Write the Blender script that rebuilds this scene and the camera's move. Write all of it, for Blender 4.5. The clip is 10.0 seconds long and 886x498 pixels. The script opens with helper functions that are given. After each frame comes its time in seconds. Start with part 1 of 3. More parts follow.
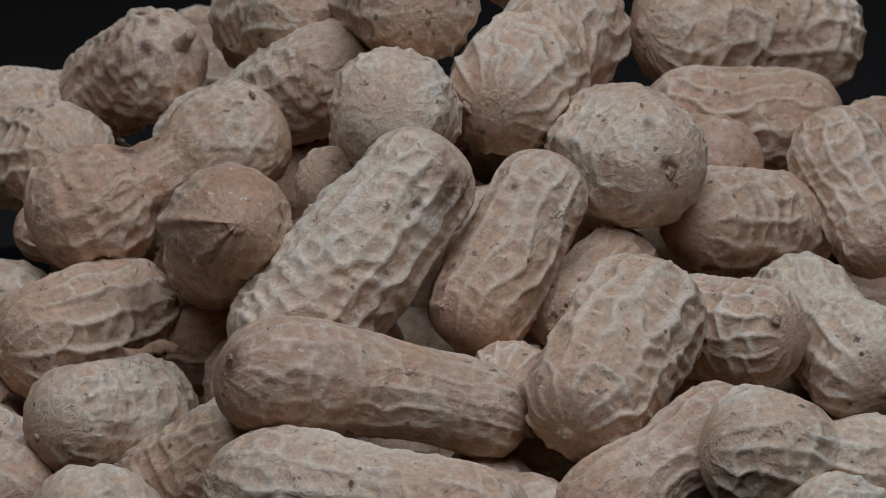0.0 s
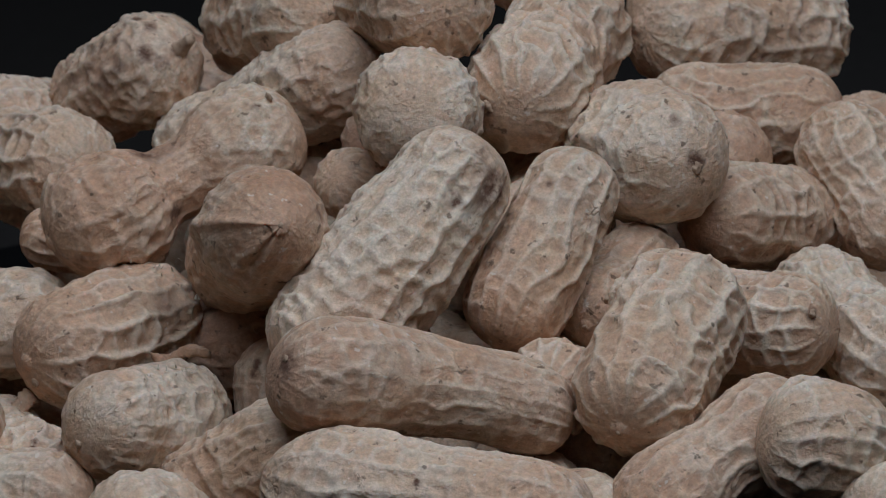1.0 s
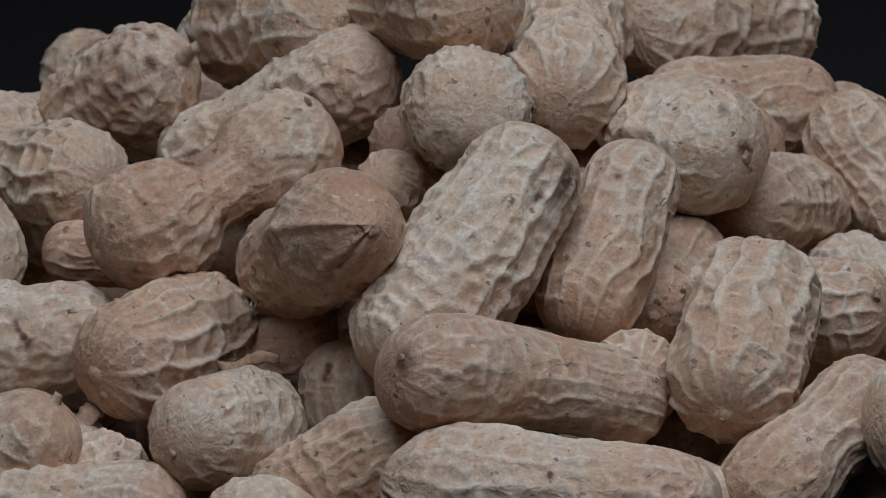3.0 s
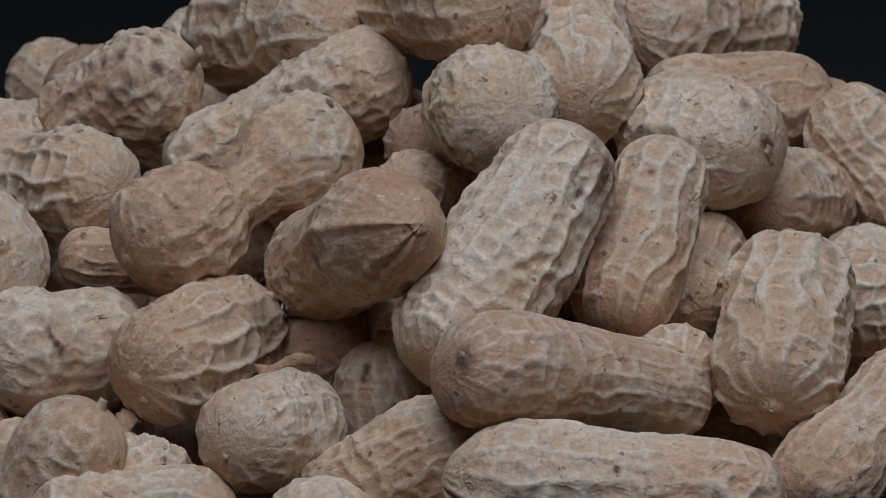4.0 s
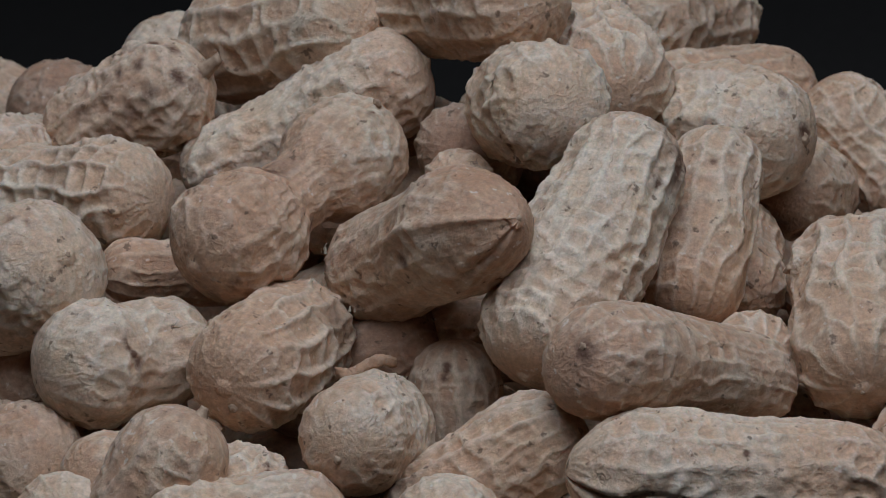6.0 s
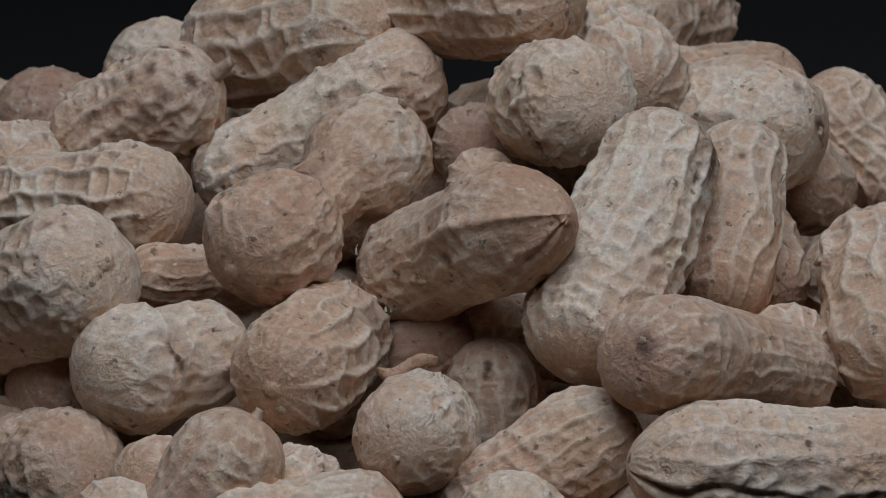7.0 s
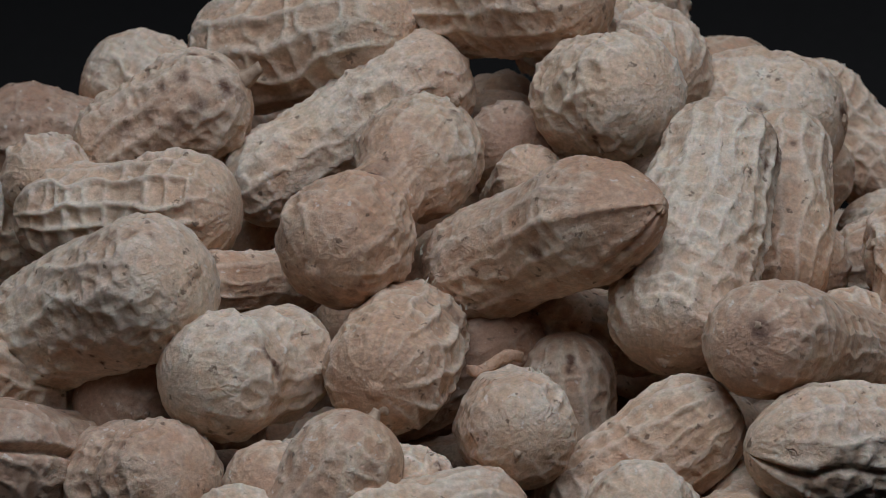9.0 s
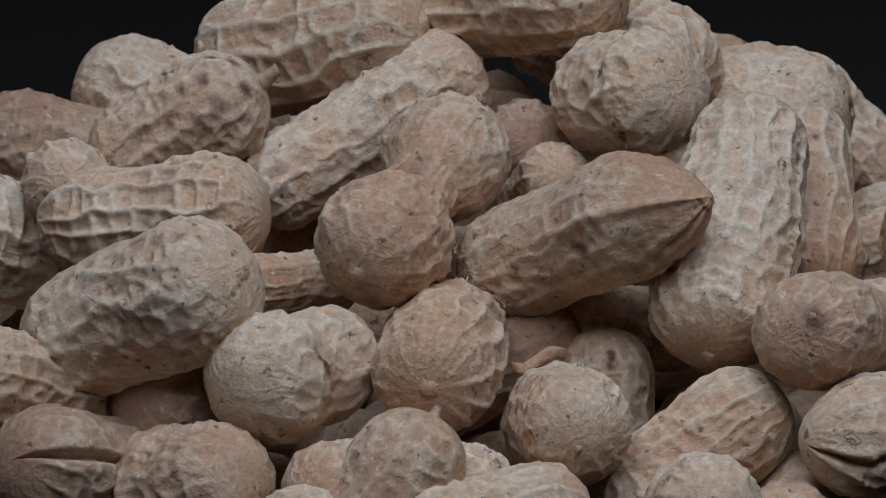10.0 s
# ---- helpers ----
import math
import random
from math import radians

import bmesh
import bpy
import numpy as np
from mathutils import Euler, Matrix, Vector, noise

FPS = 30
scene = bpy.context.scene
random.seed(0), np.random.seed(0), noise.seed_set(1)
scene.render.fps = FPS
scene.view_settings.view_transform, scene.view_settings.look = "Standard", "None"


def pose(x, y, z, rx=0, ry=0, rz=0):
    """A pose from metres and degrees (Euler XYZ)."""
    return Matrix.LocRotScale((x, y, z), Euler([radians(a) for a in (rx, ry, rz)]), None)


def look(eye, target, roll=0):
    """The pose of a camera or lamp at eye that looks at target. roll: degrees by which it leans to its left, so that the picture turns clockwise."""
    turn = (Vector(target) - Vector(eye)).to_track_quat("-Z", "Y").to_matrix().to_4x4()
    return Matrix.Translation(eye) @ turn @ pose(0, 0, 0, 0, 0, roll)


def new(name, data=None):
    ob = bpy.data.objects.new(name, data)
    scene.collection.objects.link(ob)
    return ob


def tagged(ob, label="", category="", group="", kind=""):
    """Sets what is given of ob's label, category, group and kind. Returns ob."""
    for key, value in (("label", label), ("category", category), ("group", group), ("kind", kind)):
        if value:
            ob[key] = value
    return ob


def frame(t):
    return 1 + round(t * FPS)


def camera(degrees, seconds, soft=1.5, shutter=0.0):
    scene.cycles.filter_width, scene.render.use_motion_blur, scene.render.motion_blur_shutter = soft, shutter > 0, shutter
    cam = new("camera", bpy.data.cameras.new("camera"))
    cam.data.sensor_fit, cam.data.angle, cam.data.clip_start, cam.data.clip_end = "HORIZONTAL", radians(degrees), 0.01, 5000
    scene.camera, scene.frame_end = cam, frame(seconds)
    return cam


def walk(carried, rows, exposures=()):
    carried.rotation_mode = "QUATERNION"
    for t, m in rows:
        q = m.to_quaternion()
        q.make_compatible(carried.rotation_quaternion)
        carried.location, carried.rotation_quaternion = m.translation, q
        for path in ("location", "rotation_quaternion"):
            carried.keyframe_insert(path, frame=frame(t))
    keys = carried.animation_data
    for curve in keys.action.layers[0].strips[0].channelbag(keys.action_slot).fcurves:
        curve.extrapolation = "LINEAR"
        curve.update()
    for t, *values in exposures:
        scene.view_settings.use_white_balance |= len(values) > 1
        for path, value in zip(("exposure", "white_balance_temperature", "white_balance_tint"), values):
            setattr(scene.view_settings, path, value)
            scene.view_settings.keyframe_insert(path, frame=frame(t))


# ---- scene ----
# A heap of peanuts in the shell on a slowly turning black plate, before a still camera.
TURN = 4.7125          # degrees a second, counter-clockwise from above
TABLE = 0.0            # top of the plate

cam = camera(9.957, 10.0, soft=0.5)
CAM_POSE = look((0.0, -0.65, 0.17), (-0.00889, -0.01585, 0.02762), -4.220)
cam.data.dof.use_dof = True
cam.data.dof.focus_distance = 0.60
cam.data.dof.aperture_fstop = 95
walk(cam, [(0.0, CAM_POSE), (10.0, CAM_POSE)])

# ---- light: one large soft box over the heap, in a dark studio ----
world = bpy.data.worlds.new("studio_dark")
scene.world = world
world.use_nodes = True
world.node_tree.nodes["Background"].inputs[0].default_value = (0.8, 0.85, 1.0, 1)
world.node_tree.nodes["Background"].inputs[1].default_value = 0.004


def soft_box(name, eye, target, size_x, size_y, power, color):
    lamp = bpy.data.lights.new(name, "AREA")
    lamp.shape, lamp.size, lamp.size_y, lamp.energy, lamp.color = "RECTANGLE", size_x, size_y, power, color
    ob = new(name, lamp)
    ob.matrix_world = look(eye, target)
    return ob


soft_box("soft_box_light", (0.06, -0.29, 0.54), (0.0, -0.04, 0.03), 0.60, 0.46, 2.95, (0.872, 1.0, 1.20))
scene.view_settings.exposure = 0.0


# ---- materials ----
class Nodes:
    """Short hand for a node material."""

    def __init__(self, name):
        self.mat = bpy.data.materials.new(name)
        self.mat.use_nodes = True
        self.tree = self.mat.node_tree
        self.tree.nodes.clear()
        self.out = self.add("ShaderNodeOutputMaterial")
        self.bsdf = self.add("ShaderNodeBsdfPrincipled")
        self.link(self.bsdf, "BSDF", self.out, "Surface")

    def add(self, kind, **values):
        n = self.tree.nodes.new(kind)
        for k, v in values.items():
            n.inputs[k.replace("_", " ")].default_value = v
        return n

    def link(self, a, x, b, y):
        self.tree.links.new(a.outputs[x], b.inputs[y])

    def coords(self, scale):
        tc = self.add("ShaderNodeTexCoord")
        mp = self.add("ShaderNodeMapping", Scale=scale)
        self.link(tc, "Object", mp, "Vector")
        return mp

    def noise(self, scale, detail=3.0, rough=0.55, stretch=(1, 1, 1)):
        n = self.add("ShaderNodeTexNoise", Scale=scale, Detail=detail, Roughness=rough)
        n.noise_dimensions = "4D"
        self.link(self.coords(stretch), "Vector", n, "Vector")
        info = self.add("ShaderNodeObjectInfo")
        mul = self.math("MULTIPLY", (info, "Random"), 37.0)
        self.link(mul, 0, n, "W")
        return n

    def math(self, op, a, b=0.5):
        n = self.add("ShaderNodeMath")
        n.operation = op
        for i, v in enumerate((a, b)):
            if isinstance(v, tuple):
                self.link(v[0], v[1], n, i)
            else:
                n.inputs[i].default_value = v
        return n

    def ramp(self, source, stops):
        n = self.add("ShaderNodeValToRGB")
        el = n.color_ramp.elements
        while len(el) < len(stops):
            el.new(0.5)
        for e, (p, c) in zip(el, stops):
            e.position = p
            e.color = (*c, 1) if isinstance(c, tuple) else (c, c, c, 1)
        self.link(source[0], source[1], n, "Fac")
        return n

    def mix(self, factor, a, b, blend="MIX"):
        n = self.add("ShaderNodeMix")
        n.data_type, n.blend_type = "RGBA", blend
        for i, v in ((0, factor), (6, a), (7, b)):
            if isinstance(v, tuple) and not isinstance(v[0], (int, float)):
                self.tree.links.new(v[0].outputs[v[1]], n.inputs[i])
            else:
                n.inputs[i].default_value = (*v, 1) if isinstance(v, tuple) else v
        return n


def shell_material(name, pale, tan, brown):
    """Dry peanut shell: pale ribs, tan hollows, brown patches, dark specks, fine fibres."""
    m = Nodes(name)
    patches = m.noise(120, 3, 0.6)
    blotch = m.ramp((patches, "Fac"), [(0.34, 0.0), (0.72, 1.0)])
    base = m.mix((blotch, "Color"), pale, tan)
    big = m.noise(45, 2, 0.5)
    bigr = m.ramp((big, "Fac"), [(0.47, 0.0), (0.70, 0.8)])
    base = m.mix((bigr, "Color"), (base, 2), brown)
    warm = m.ramp((m.noise(75, 3, 0.6), "Fac"), [(0.42, (0.97, 0.98, 0.95)), (0.50, (1.0, 1.0, 1.0)), (0.64, (1.03, 0.97, 0.89))])
    base = m.mix(1.0, (base, 2), (warm, "Color"), "MULTIPLY")
    # ribs mix towards a paler tone, the hollows between them towards tan and brown
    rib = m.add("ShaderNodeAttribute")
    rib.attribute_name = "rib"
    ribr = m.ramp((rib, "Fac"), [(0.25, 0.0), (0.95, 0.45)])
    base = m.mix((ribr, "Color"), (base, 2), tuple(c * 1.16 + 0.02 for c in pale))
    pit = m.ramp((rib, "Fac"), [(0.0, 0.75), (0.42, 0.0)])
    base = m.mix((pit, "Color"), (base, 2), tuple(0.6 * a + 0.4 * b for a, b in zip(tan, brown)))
    # fibres along the shell
    fibre = m.noise(1.0, 4, 0.65, (330, 1300, 1300))
    fr = m.ramp((fibre, "Fac"), [(0.30, 0.86), (0.70, 1.07)])
    base = m.mix(1.0, (base, 2), (fr, "Color"), "MULTIPLY")
    grain = m.noise(1400, 4, 0.7)
    gr = m.ramp((grain, "Fac"), [(0.30, 0.73), (0.70, 1.19)])
    base = m.mix(1.0, (base, 2), (gr, "Color"), "MULTIPLY")
    specks = m.noise(640, 3, 0.55)
    sr = m.ramp((specks, "Fac"), [(0.64, 0.0), (0.70, 0.75)])
    base = m.mix((sr, "Color"), (base, 2), (0.11, 0.065, 0.04))
    vor = m.add("ShaderNodeTexVoronoi", Scale=210.0)
    vor.feature = "DISTANCE_TO_EDGE"
    bent = m.add("ShaderNodeVectorMath")
    bent.operation = "MULTIPLY_ADD"
    bent.inputs[1].default_value = (0.004, 0.004, 0.004)
    m.link(m.noise(300, 3, 0.6), "Color", bent, 0)
    m.link(m.coords((0.6, 1, 1)), "Vector", bent, 2)
    m.link(bent, 0, vor, "Vector")
    lines = m.ramp((vor, "Distance"), [(0.005, 1.0), (0.020, 0.0)])
    where = m.ramp((m.noise(170, 2, 0.5), "Fac"), [(0.66, 0.0), (0.74, 0.6)])
    crack = m.math("MULTIPLY", (lines, "Color"), (where, "Color"))
    base = m.mix((crack, 0), (base, 2), (0.12, 0.075, 0.05))
    flecks = m.ramp((m.noise(900, 2, 0.5), "Fac"), [(0.67, 0.0), (0.72, 0.5)])
    base = m.mix((flecks, "Color"), (base, 2), (0.76, 0.68, 0.58))
    stain = m.add("ShaderNodeAttribute")
    stain.attribute_name = "stain"
    edge = m.math("MULTIPLY", (stain, "Fac"), (m.ramp((m.noise(420, 4, 0.7), "Fac"), [(0.34, 0.15), (0.58, 1.6)]), "Color"))
    edge.use_clamp = True
    base = m.mix((edge, 0), (base, 2), (0.15, 0.078, 0.05))
    m.link(base, 2, m.bsdf, "Base Color")
    rough = m.ramp((grain, "Fac"), [(0.3, 0.50), (0.7, 0.74)])
    m.link(rough, "Color", m.bsdf, "Roughness")
    m.bsdf.inputs["Specular IOR Level"].default_value = 0.32
    fine = m.add("ShaderNodeBump", Strength=0.45, Distance=0.00024)
    m.link(fibre, "Fac", fine, "Height")
    crust = m.add("ShaderNodeBump", Strength=1.0, Distance=0.00034)
    m.link(m.noise(950, 6, 0.72), "Fac", crust, "Height")
    m.link(fine, "Normal", crust, "Normal")
    net = m.add("ShaderNodeTexVoronoi", Scale=620.0)
    net.feature = "DISTANCE_TO_EDGE"
    m.link(bent, 0, net, "Vector")
    nr = m.ramp((net, "Distance"), [(0.02, 1.0), (0.20, 0.0)])
    wrinkle = m.math("MULTIPLY", (nr, "Color"), (m.ramp((m.noise(230, 2, 0.5), "Fac"), [(0.40, 0.0), (0.62, 1.0)]), "Color"))
    wb = m.add("ShaderNodeBump", Strength=0.36, Distance=0.00022)
    m.link(wrinkle, 0, wb, "Height")
    m.link(crust, "Normal", wb, "Normal")
    split = m.add("ShaderNodeBump", Strength=0.7, Distance=0.0003)
    split.invert = True
    m.link(crack, 0, split, "Height")
    m.link(wb, "Normal", split, "Normal")
    m.link(split, "Normal", m.bsdf, "Normal")
    m.bsdf.inputs["Subsurface Weight"].default_value = 0.2
    m.bsdf.inputs["Subsurface Radius"].default_value = (1.0, 0.45, 0.25)
    m.bsdf.inputs["Subsurface Scale"].default_value = 0.0012
    return m.mat


def plain_material(name, low, high, scale, rough, bump=0.0, distance=0.0003, spec=0.3):
    m = Nodes(name)
    n = m.noise(scale, 4, 0.6)
    m.link(m.ramp((n, "Fac"), [(0.3, low), (0.7, high)]), "Color", m.bsdf, "Base Color")
    m.bsdf.inputs["Roughness"].default_value = rough
    m.bsdf.inputs["Specular IOR Level"].default_value = spec
    if bump:
        b = m.add("ShaderNodeBump", Strength=bump, Distance=distance)
        m.link(n, "Fac", b, "Height")
        m.link(b, "Normal", m.bsdf, "Normal")
    return m.mat


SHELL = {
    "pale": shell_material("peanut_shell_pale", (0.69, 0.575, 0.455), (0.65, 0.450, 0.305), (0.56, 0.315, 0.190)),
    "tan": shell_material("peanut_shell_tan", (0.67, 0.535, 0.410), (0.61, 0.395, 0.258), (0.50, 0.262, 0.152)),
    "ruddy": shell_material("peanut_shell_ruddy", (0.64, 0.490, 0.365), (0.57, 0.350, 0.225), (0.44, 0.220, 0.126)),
    # true brown on some pods, shade of the heap painted in on others
    "dark": shell_material("peanut_shell_brown_shaded", (0.54, 0.390, 0.285), (0.44, 0.255, 0.165), (0.31, 0.16, 0.095)),
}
STEM = plain_material("dry_stem", (0.26, 0.16, 0.10), (0.50, 0.36, 0.25), 900, 0.85, 0.6)
INSIDE = plain_material("shell_lining", (0.40, 0.33, 0.24), (0.52, 0.45, 0.35), 500, 0.8, 0.4)
BLACK_CLOTH = plain_material("black_cloth", (0.021, 0.0188, 0.0172), (0.030, 0.0272, 0.0250), 900, 0.95, 0.3, spec=0.05)
BLACK_PLATE = plain_material("black_plate", (0.003, 0.003, 0.003), (0.005, 0.005, 0.005), 300, 0.9, 0.1, spec=0.04)

# ---- the studio: black floor, black backdrop, black turntable ----


def part(name, bm, material, parent=None, label=""):
    me = bpy.data.meshes.new(name)
    bm.to_mesh(me)
    bm.free()
    me.materials.append(material)
    ob = new(name, me)
    if parent:
        ob.parent = parent
    if label:
        ob["label"] = label
    return ob


def box(size, at):
    bm = bmesh.new()
    bmesh.ops.create_cube(bm, size=1.0)
    bmesh.ops.scale(bm, vec=size, verts=bm.verts)
    bmesh.ops.translate(bm, vec=at, verts=bm.verts)
    return bm


def build_studio():
    floor = part("ground", box((1.9, 1.9, 0.05), (0, 0, -0.045)), BLACK_CLOTH)
    tagged(floor, "black cloth covering the studio table", "floor", kind="structure")
    for name, size, at in (("wall_north", (1.9, 0.04, 1.1), (0, 0.97, 0.48)), ("wall_south", (1.9, 0.04, 1.1), (0, -0.97, 0.48)),
                           ("wall_east", (0.04, 1.9, 1.1), (0.97, 0, 0.48)), ("wall_west", (0.04, 1.9, 1.1), (-0.97, 0, 0.48))):
        tagged(part(name, box(size, at), BLACK_CLOTH), "black cloth backdrop around the studio table", "backdrop", kind="structure")
    tagged(part("ceiling", box((1.98, 1.98, 0.04), (0, 0, 1.05)), BLACK_CLOTH), "black cloth over the studio table", "ceiling", kind="structure")


def build_turntable():
    bm = bmesh.new()
    bmesh.ops.create_cone(bm, cap_ends=True, segments=128, radius1=0.155, radius2=0.155, depth=0.018)
    bmesh.ops.translate(bm, vec=(0, 0, -0.009), verts=bm.verts)
    rim = [e for e in bm.edges if len(e.link_faces) == 2 and abs(e.link_faces[0].normal.z - e.link_faces[1].normal.z) > 0.5]
    bmesh.ops.bevel(bm, geom=rim, offset=0.002, segments=3, affect="EDGES")
    plate = part("turntable", bm, BLACK_PLATE)
    tagged(plate, "round matt black turntable plate under the peanuts", "turntable")
    return plate


build_studio()
PLATE = build_turntable()

# ---- peanuts ----
PEANUTS = []


def lattice(ix, iy, iz, seed):
    h = (ix * 374761393 + iy * 668265263 + iz * 2147483647 + seed * 1274126177) & 0xFFFFFFFF
    h = ((h ^ (h >> 13)) * 1274126177) & 0xFFFFFFFF
    h = ((h ^ (h >> 16)) * 2246822519) & 0xFFFFFFFF
    return ((h ^ (h >> 15)) & 0xFFFF) / 32767.5 - 1.0


def field(p, size, seed):
    """Smooth noise from -1 to 1 at the points p, with features of the given size."""
    q = p / size
    i = np.floor(q).astype(np.int64)
    w = q - i
    w = w * w * w * (w * (w * 6 - 15) + 10)
    total = 0
    for a in (0, 1):
        for b in (0, 1):
            for c in (0, 1):
                k = (w[..., 0] if a else 1 - w[..., 0]) * (w[..., 1] if b else 1 - w[..., 1]) * (w[..., 2] if c else 1 - w[..., 2])
                total = total + k * lattice(i[..., 0] + a, i[..., 1] + b, i[..., 2] + c, seed)
    return total


def cells(q, seed):
    """How far each point is from the border between the two nearest of scattered seeds, one to a unit cell."""
    base = np.floor(q).astype(np.int64)
    f1 = np.full(q.shape[:-1], 9.0)
    f2 = f1.copy()
    for a in (-1, 0, 1):
        for b in (-1, 0, 1):
            for c in (-1, 0, 1):
                i, j, k = base[..., 0] + a, base[..., 1] + b, base[..., 2] + c
                d = (q[..., 0] - i - 0.5 - 0.42 * lattice(i, j, k, seed)) ** 2
                d += (q[..., 1] - j - 0.5 - 0.42 * lattice(i, j, k, seed + 1)) ** 2
                d += (q[..., 2] - k - 0.5 - 0.42 * lattice(i, j, k, seed + 2)) ** 2
                f2 = np.minimum(f2, np.maximum(f1, d))
                f1 = np.minimum(f1, d)
    return np.sqrt(f2) - np.sqrt(f1), np.sqrt(f1)


def grid_mesh(name, co, material, extra=()):
    """A closed tube of nu rings by nv points with a pole at each end, as a smooth mesh."""
    nu, nv, _ = co.shape
    pts = np.concatenate([co.reshape(-1, 3), [co[0].mean(0)], [co[-1].mean(0)]])
    i, j = np.meshgrid(np.arange(nu - 1), np.arange(nv), indexing="ij")
    k = (j + 1) % nv
    quads = np.stack([i * nv + j, i * nv + k, (i + 1) * nv + k, (i + 1) * nv + j], -1).reshape(-1, 4)
    jj = np.arange(nv)
    kk = (jj + 1) % nv
    top = np.stack([np.full(nv, nu * nv), kk, jj], -1)
    end = np.stack([np.full(nv, nu * nv + 1), (nu - 1) * nv + jj, (nu - 1) * nv + kk], -1)
    loops = np.concatenate([quads.ravel(), top.ravel(), end.ravel()])
    sizes = np.concatenate([np.full(len(quads), 4), np.full(2 * nv, 3)])
    starts = np.concatenate([[0], np.cumsum(sizes)[:-1]])
    me = bpy.data.meshes.new(name)
    me.vertices.add(len(pts))
    me.vertices.foreach_set("co", pts.astype(np.float32).ravel())
    me.loops.add(len(loops))
    me.loops.foreach_set("vertex_index", loops.astype(np.int32))
    me.polygons.add(len(sizes))
    me.polygons.foreach_set("loop_start", starts.astype(np.int32))
    me.polygons.foreach_set("use_smooth", np.ones(len(sizes), dtype=bool))
    for key, values in extra:
        at = me.attributes.new(key, "FLOAT", "POINT")
        at.data.foreach_set("value", np.concatenate([values.ravel(), [values[0].mean(), values[-1].mean()]]).astype(np.float32))
    me.update(calc_edges=True)
    me.validate()
    me.materials.append(material)
    return me


def frame_of(a, b, roll):
    """The pose with its origin between a and b and its x axis from a to b, rolled about it."""
    a, b = Vector(a), Vector(b)
    x = (b - a).normalized()
    up = Vector((0, 0, 1)) if abs(x.z) < 0.9 else Vector((0, 1, 0))
    y = up.cross(x).normalized()
    z = x.cross(y)
    m = Matrix((x, y, z)).transposed().to_4x4()
    return Matrix.Translation((a + b) / 2) @ m @ Matrix.Rotation(radians(roll), 4, "X")


def peanut(label, a, b, waist=0.95, bend=(0, 0, 0), ends=(1.15, 1.15), point=(2.3, 2.3), beak=(0.0, 0.06), ribs=12, ribby=0.4, dimple=0.0, relief=1.0,
           net=1.0, lumps=1.0, roll=0.0, flat=1.0, keel=None, gape=None, hook=(0, 0, 0), tips=(), stains=(), shade="tan", seed=1, fine=True, scarred=False, cell=0.0028, crust=1.0):
    """One peanut pod. a, b: centre and radius of its two swellings; bend: how far the middle is off their line (world);
    ends: length of each end in radii; point: 2 round, less pointed; beak: length of the tip; keel: a place on a raised seam and its height; gape: a place on an open crack, its depth, length and end; hook: how far the far tip is drawn aside (world);
    crust: how rough the skin is; tips: ends (0, 1) with a dry stem of so many radii."""
    rng = random.Random(seed)
    ra, rb = a[3], b[3]
    m = frame_of(a[:3], b[:3], roll)
    length = (Vector(b[:3]) - Vector(a[:3])).length
    nu, nv = (146, 156) if fine else (44, 40)
    x0, x1 = -ra * (ends[0] + beak[0]), length + rb * (ends[1] + beak[1])
    s = np.linspace(0, 1, nu + 2)[1:-1]
    s = s - 0.82 * np.sin(2 * np.pi * s) / (2 * np.pi)
    x = x0 + (x1 - x0) * s
    mid = np.clip(x / length, 0, 1)
    sm = mid * mid * (3 - 2 * mid)
    r = (ra + (rb - ra) * sm) * (1 - (1 - waist) * np.sin(np.pi * mid) ** (2 if waist > 0.8 else 1.3))
    if waist < 0.8:
        ball_a = ra * np.sqrt(np.clip(1 - (x / (1.12 * ra)) ** 2, 0, 1))
        ball_b = rb * np.sqrt(np.clip(1 - ((x - length) / (1.12 * rb)) ** 2, 0, 1))
        r = (ball_a ** 7 + ball_b ** 7 + (waist * min(ra, rb)) ** 7) ** (1 / 7)
    for side, rad, e, p, bk in ((-1, ra, ends[0], point[0], beak[0]), (1, rb, ends[1], point[1], beak[1])):
        out = -x if side < 0 else x - length
        q = np.clip(out / (rad * e), 0, 1)
        cap = rad * (1 - q ** p) ** (1 / p)
        if bk > 0:
            reach = rad * (e + bk)
            nip = rad * 0.15 * np.clip((reach - out) / (rad * max(bk, 0.05)), 0, 1) ** 0.45
            near = np.clip((out / rad - 0.35 * e) / (0.6 * e), 0, 1)
            cap = np.where(out > 0, np.maximum(cap, nip * near) + 0.05 * rad * near * (1 - q) * 2, cap)
        r = np.where(out > 0, cap, r)
    th = np.linspace(0, 2 * np.pi, nv, endpoint=False)
    X, T = np.meshgrid(x, th, indexing="ij")
    R = np.repeat(r[:, None], nv, 1)
    P = np.stack([X, R * np.cos(T), R * np.sin(T)], -1)
    big = (ra + rb) / 2
    # ribs along the shell, crossed by an uneven net of fine ridges
    wob = 0.50 * field(P, 0.0075, seed) + 0.28 * field(P, 0.003, seed + 5)
    u = ribs * T / (2 * np.pi) + wob
    d = np.abs(u - np.round(u))
    strong = np.clip(0.85 + 0.6 * field(P, 0.007, seed + 15), 0.2, 1.15) * np.clip(R / big * 1.5 - 0.3, 0.12, 1)
    warped = P + 0.0009 * np.stack([field(P, 0.0028, seed + 50 + k) for k in range(3)], -1)
    border, centre = cells(warped / (np.array([1.25, 1, 1]) * cell), seed + 3)
    mesh_lines = np.exp(-(border / 0.24) ** 2)
    bowls = 1 - np.exp(-(centre / 0.40) ** 2.4)
    worn = np.clip(0.95 + 0.5 * field(P, 0.006, seed + 13), 0.3, 1.3)
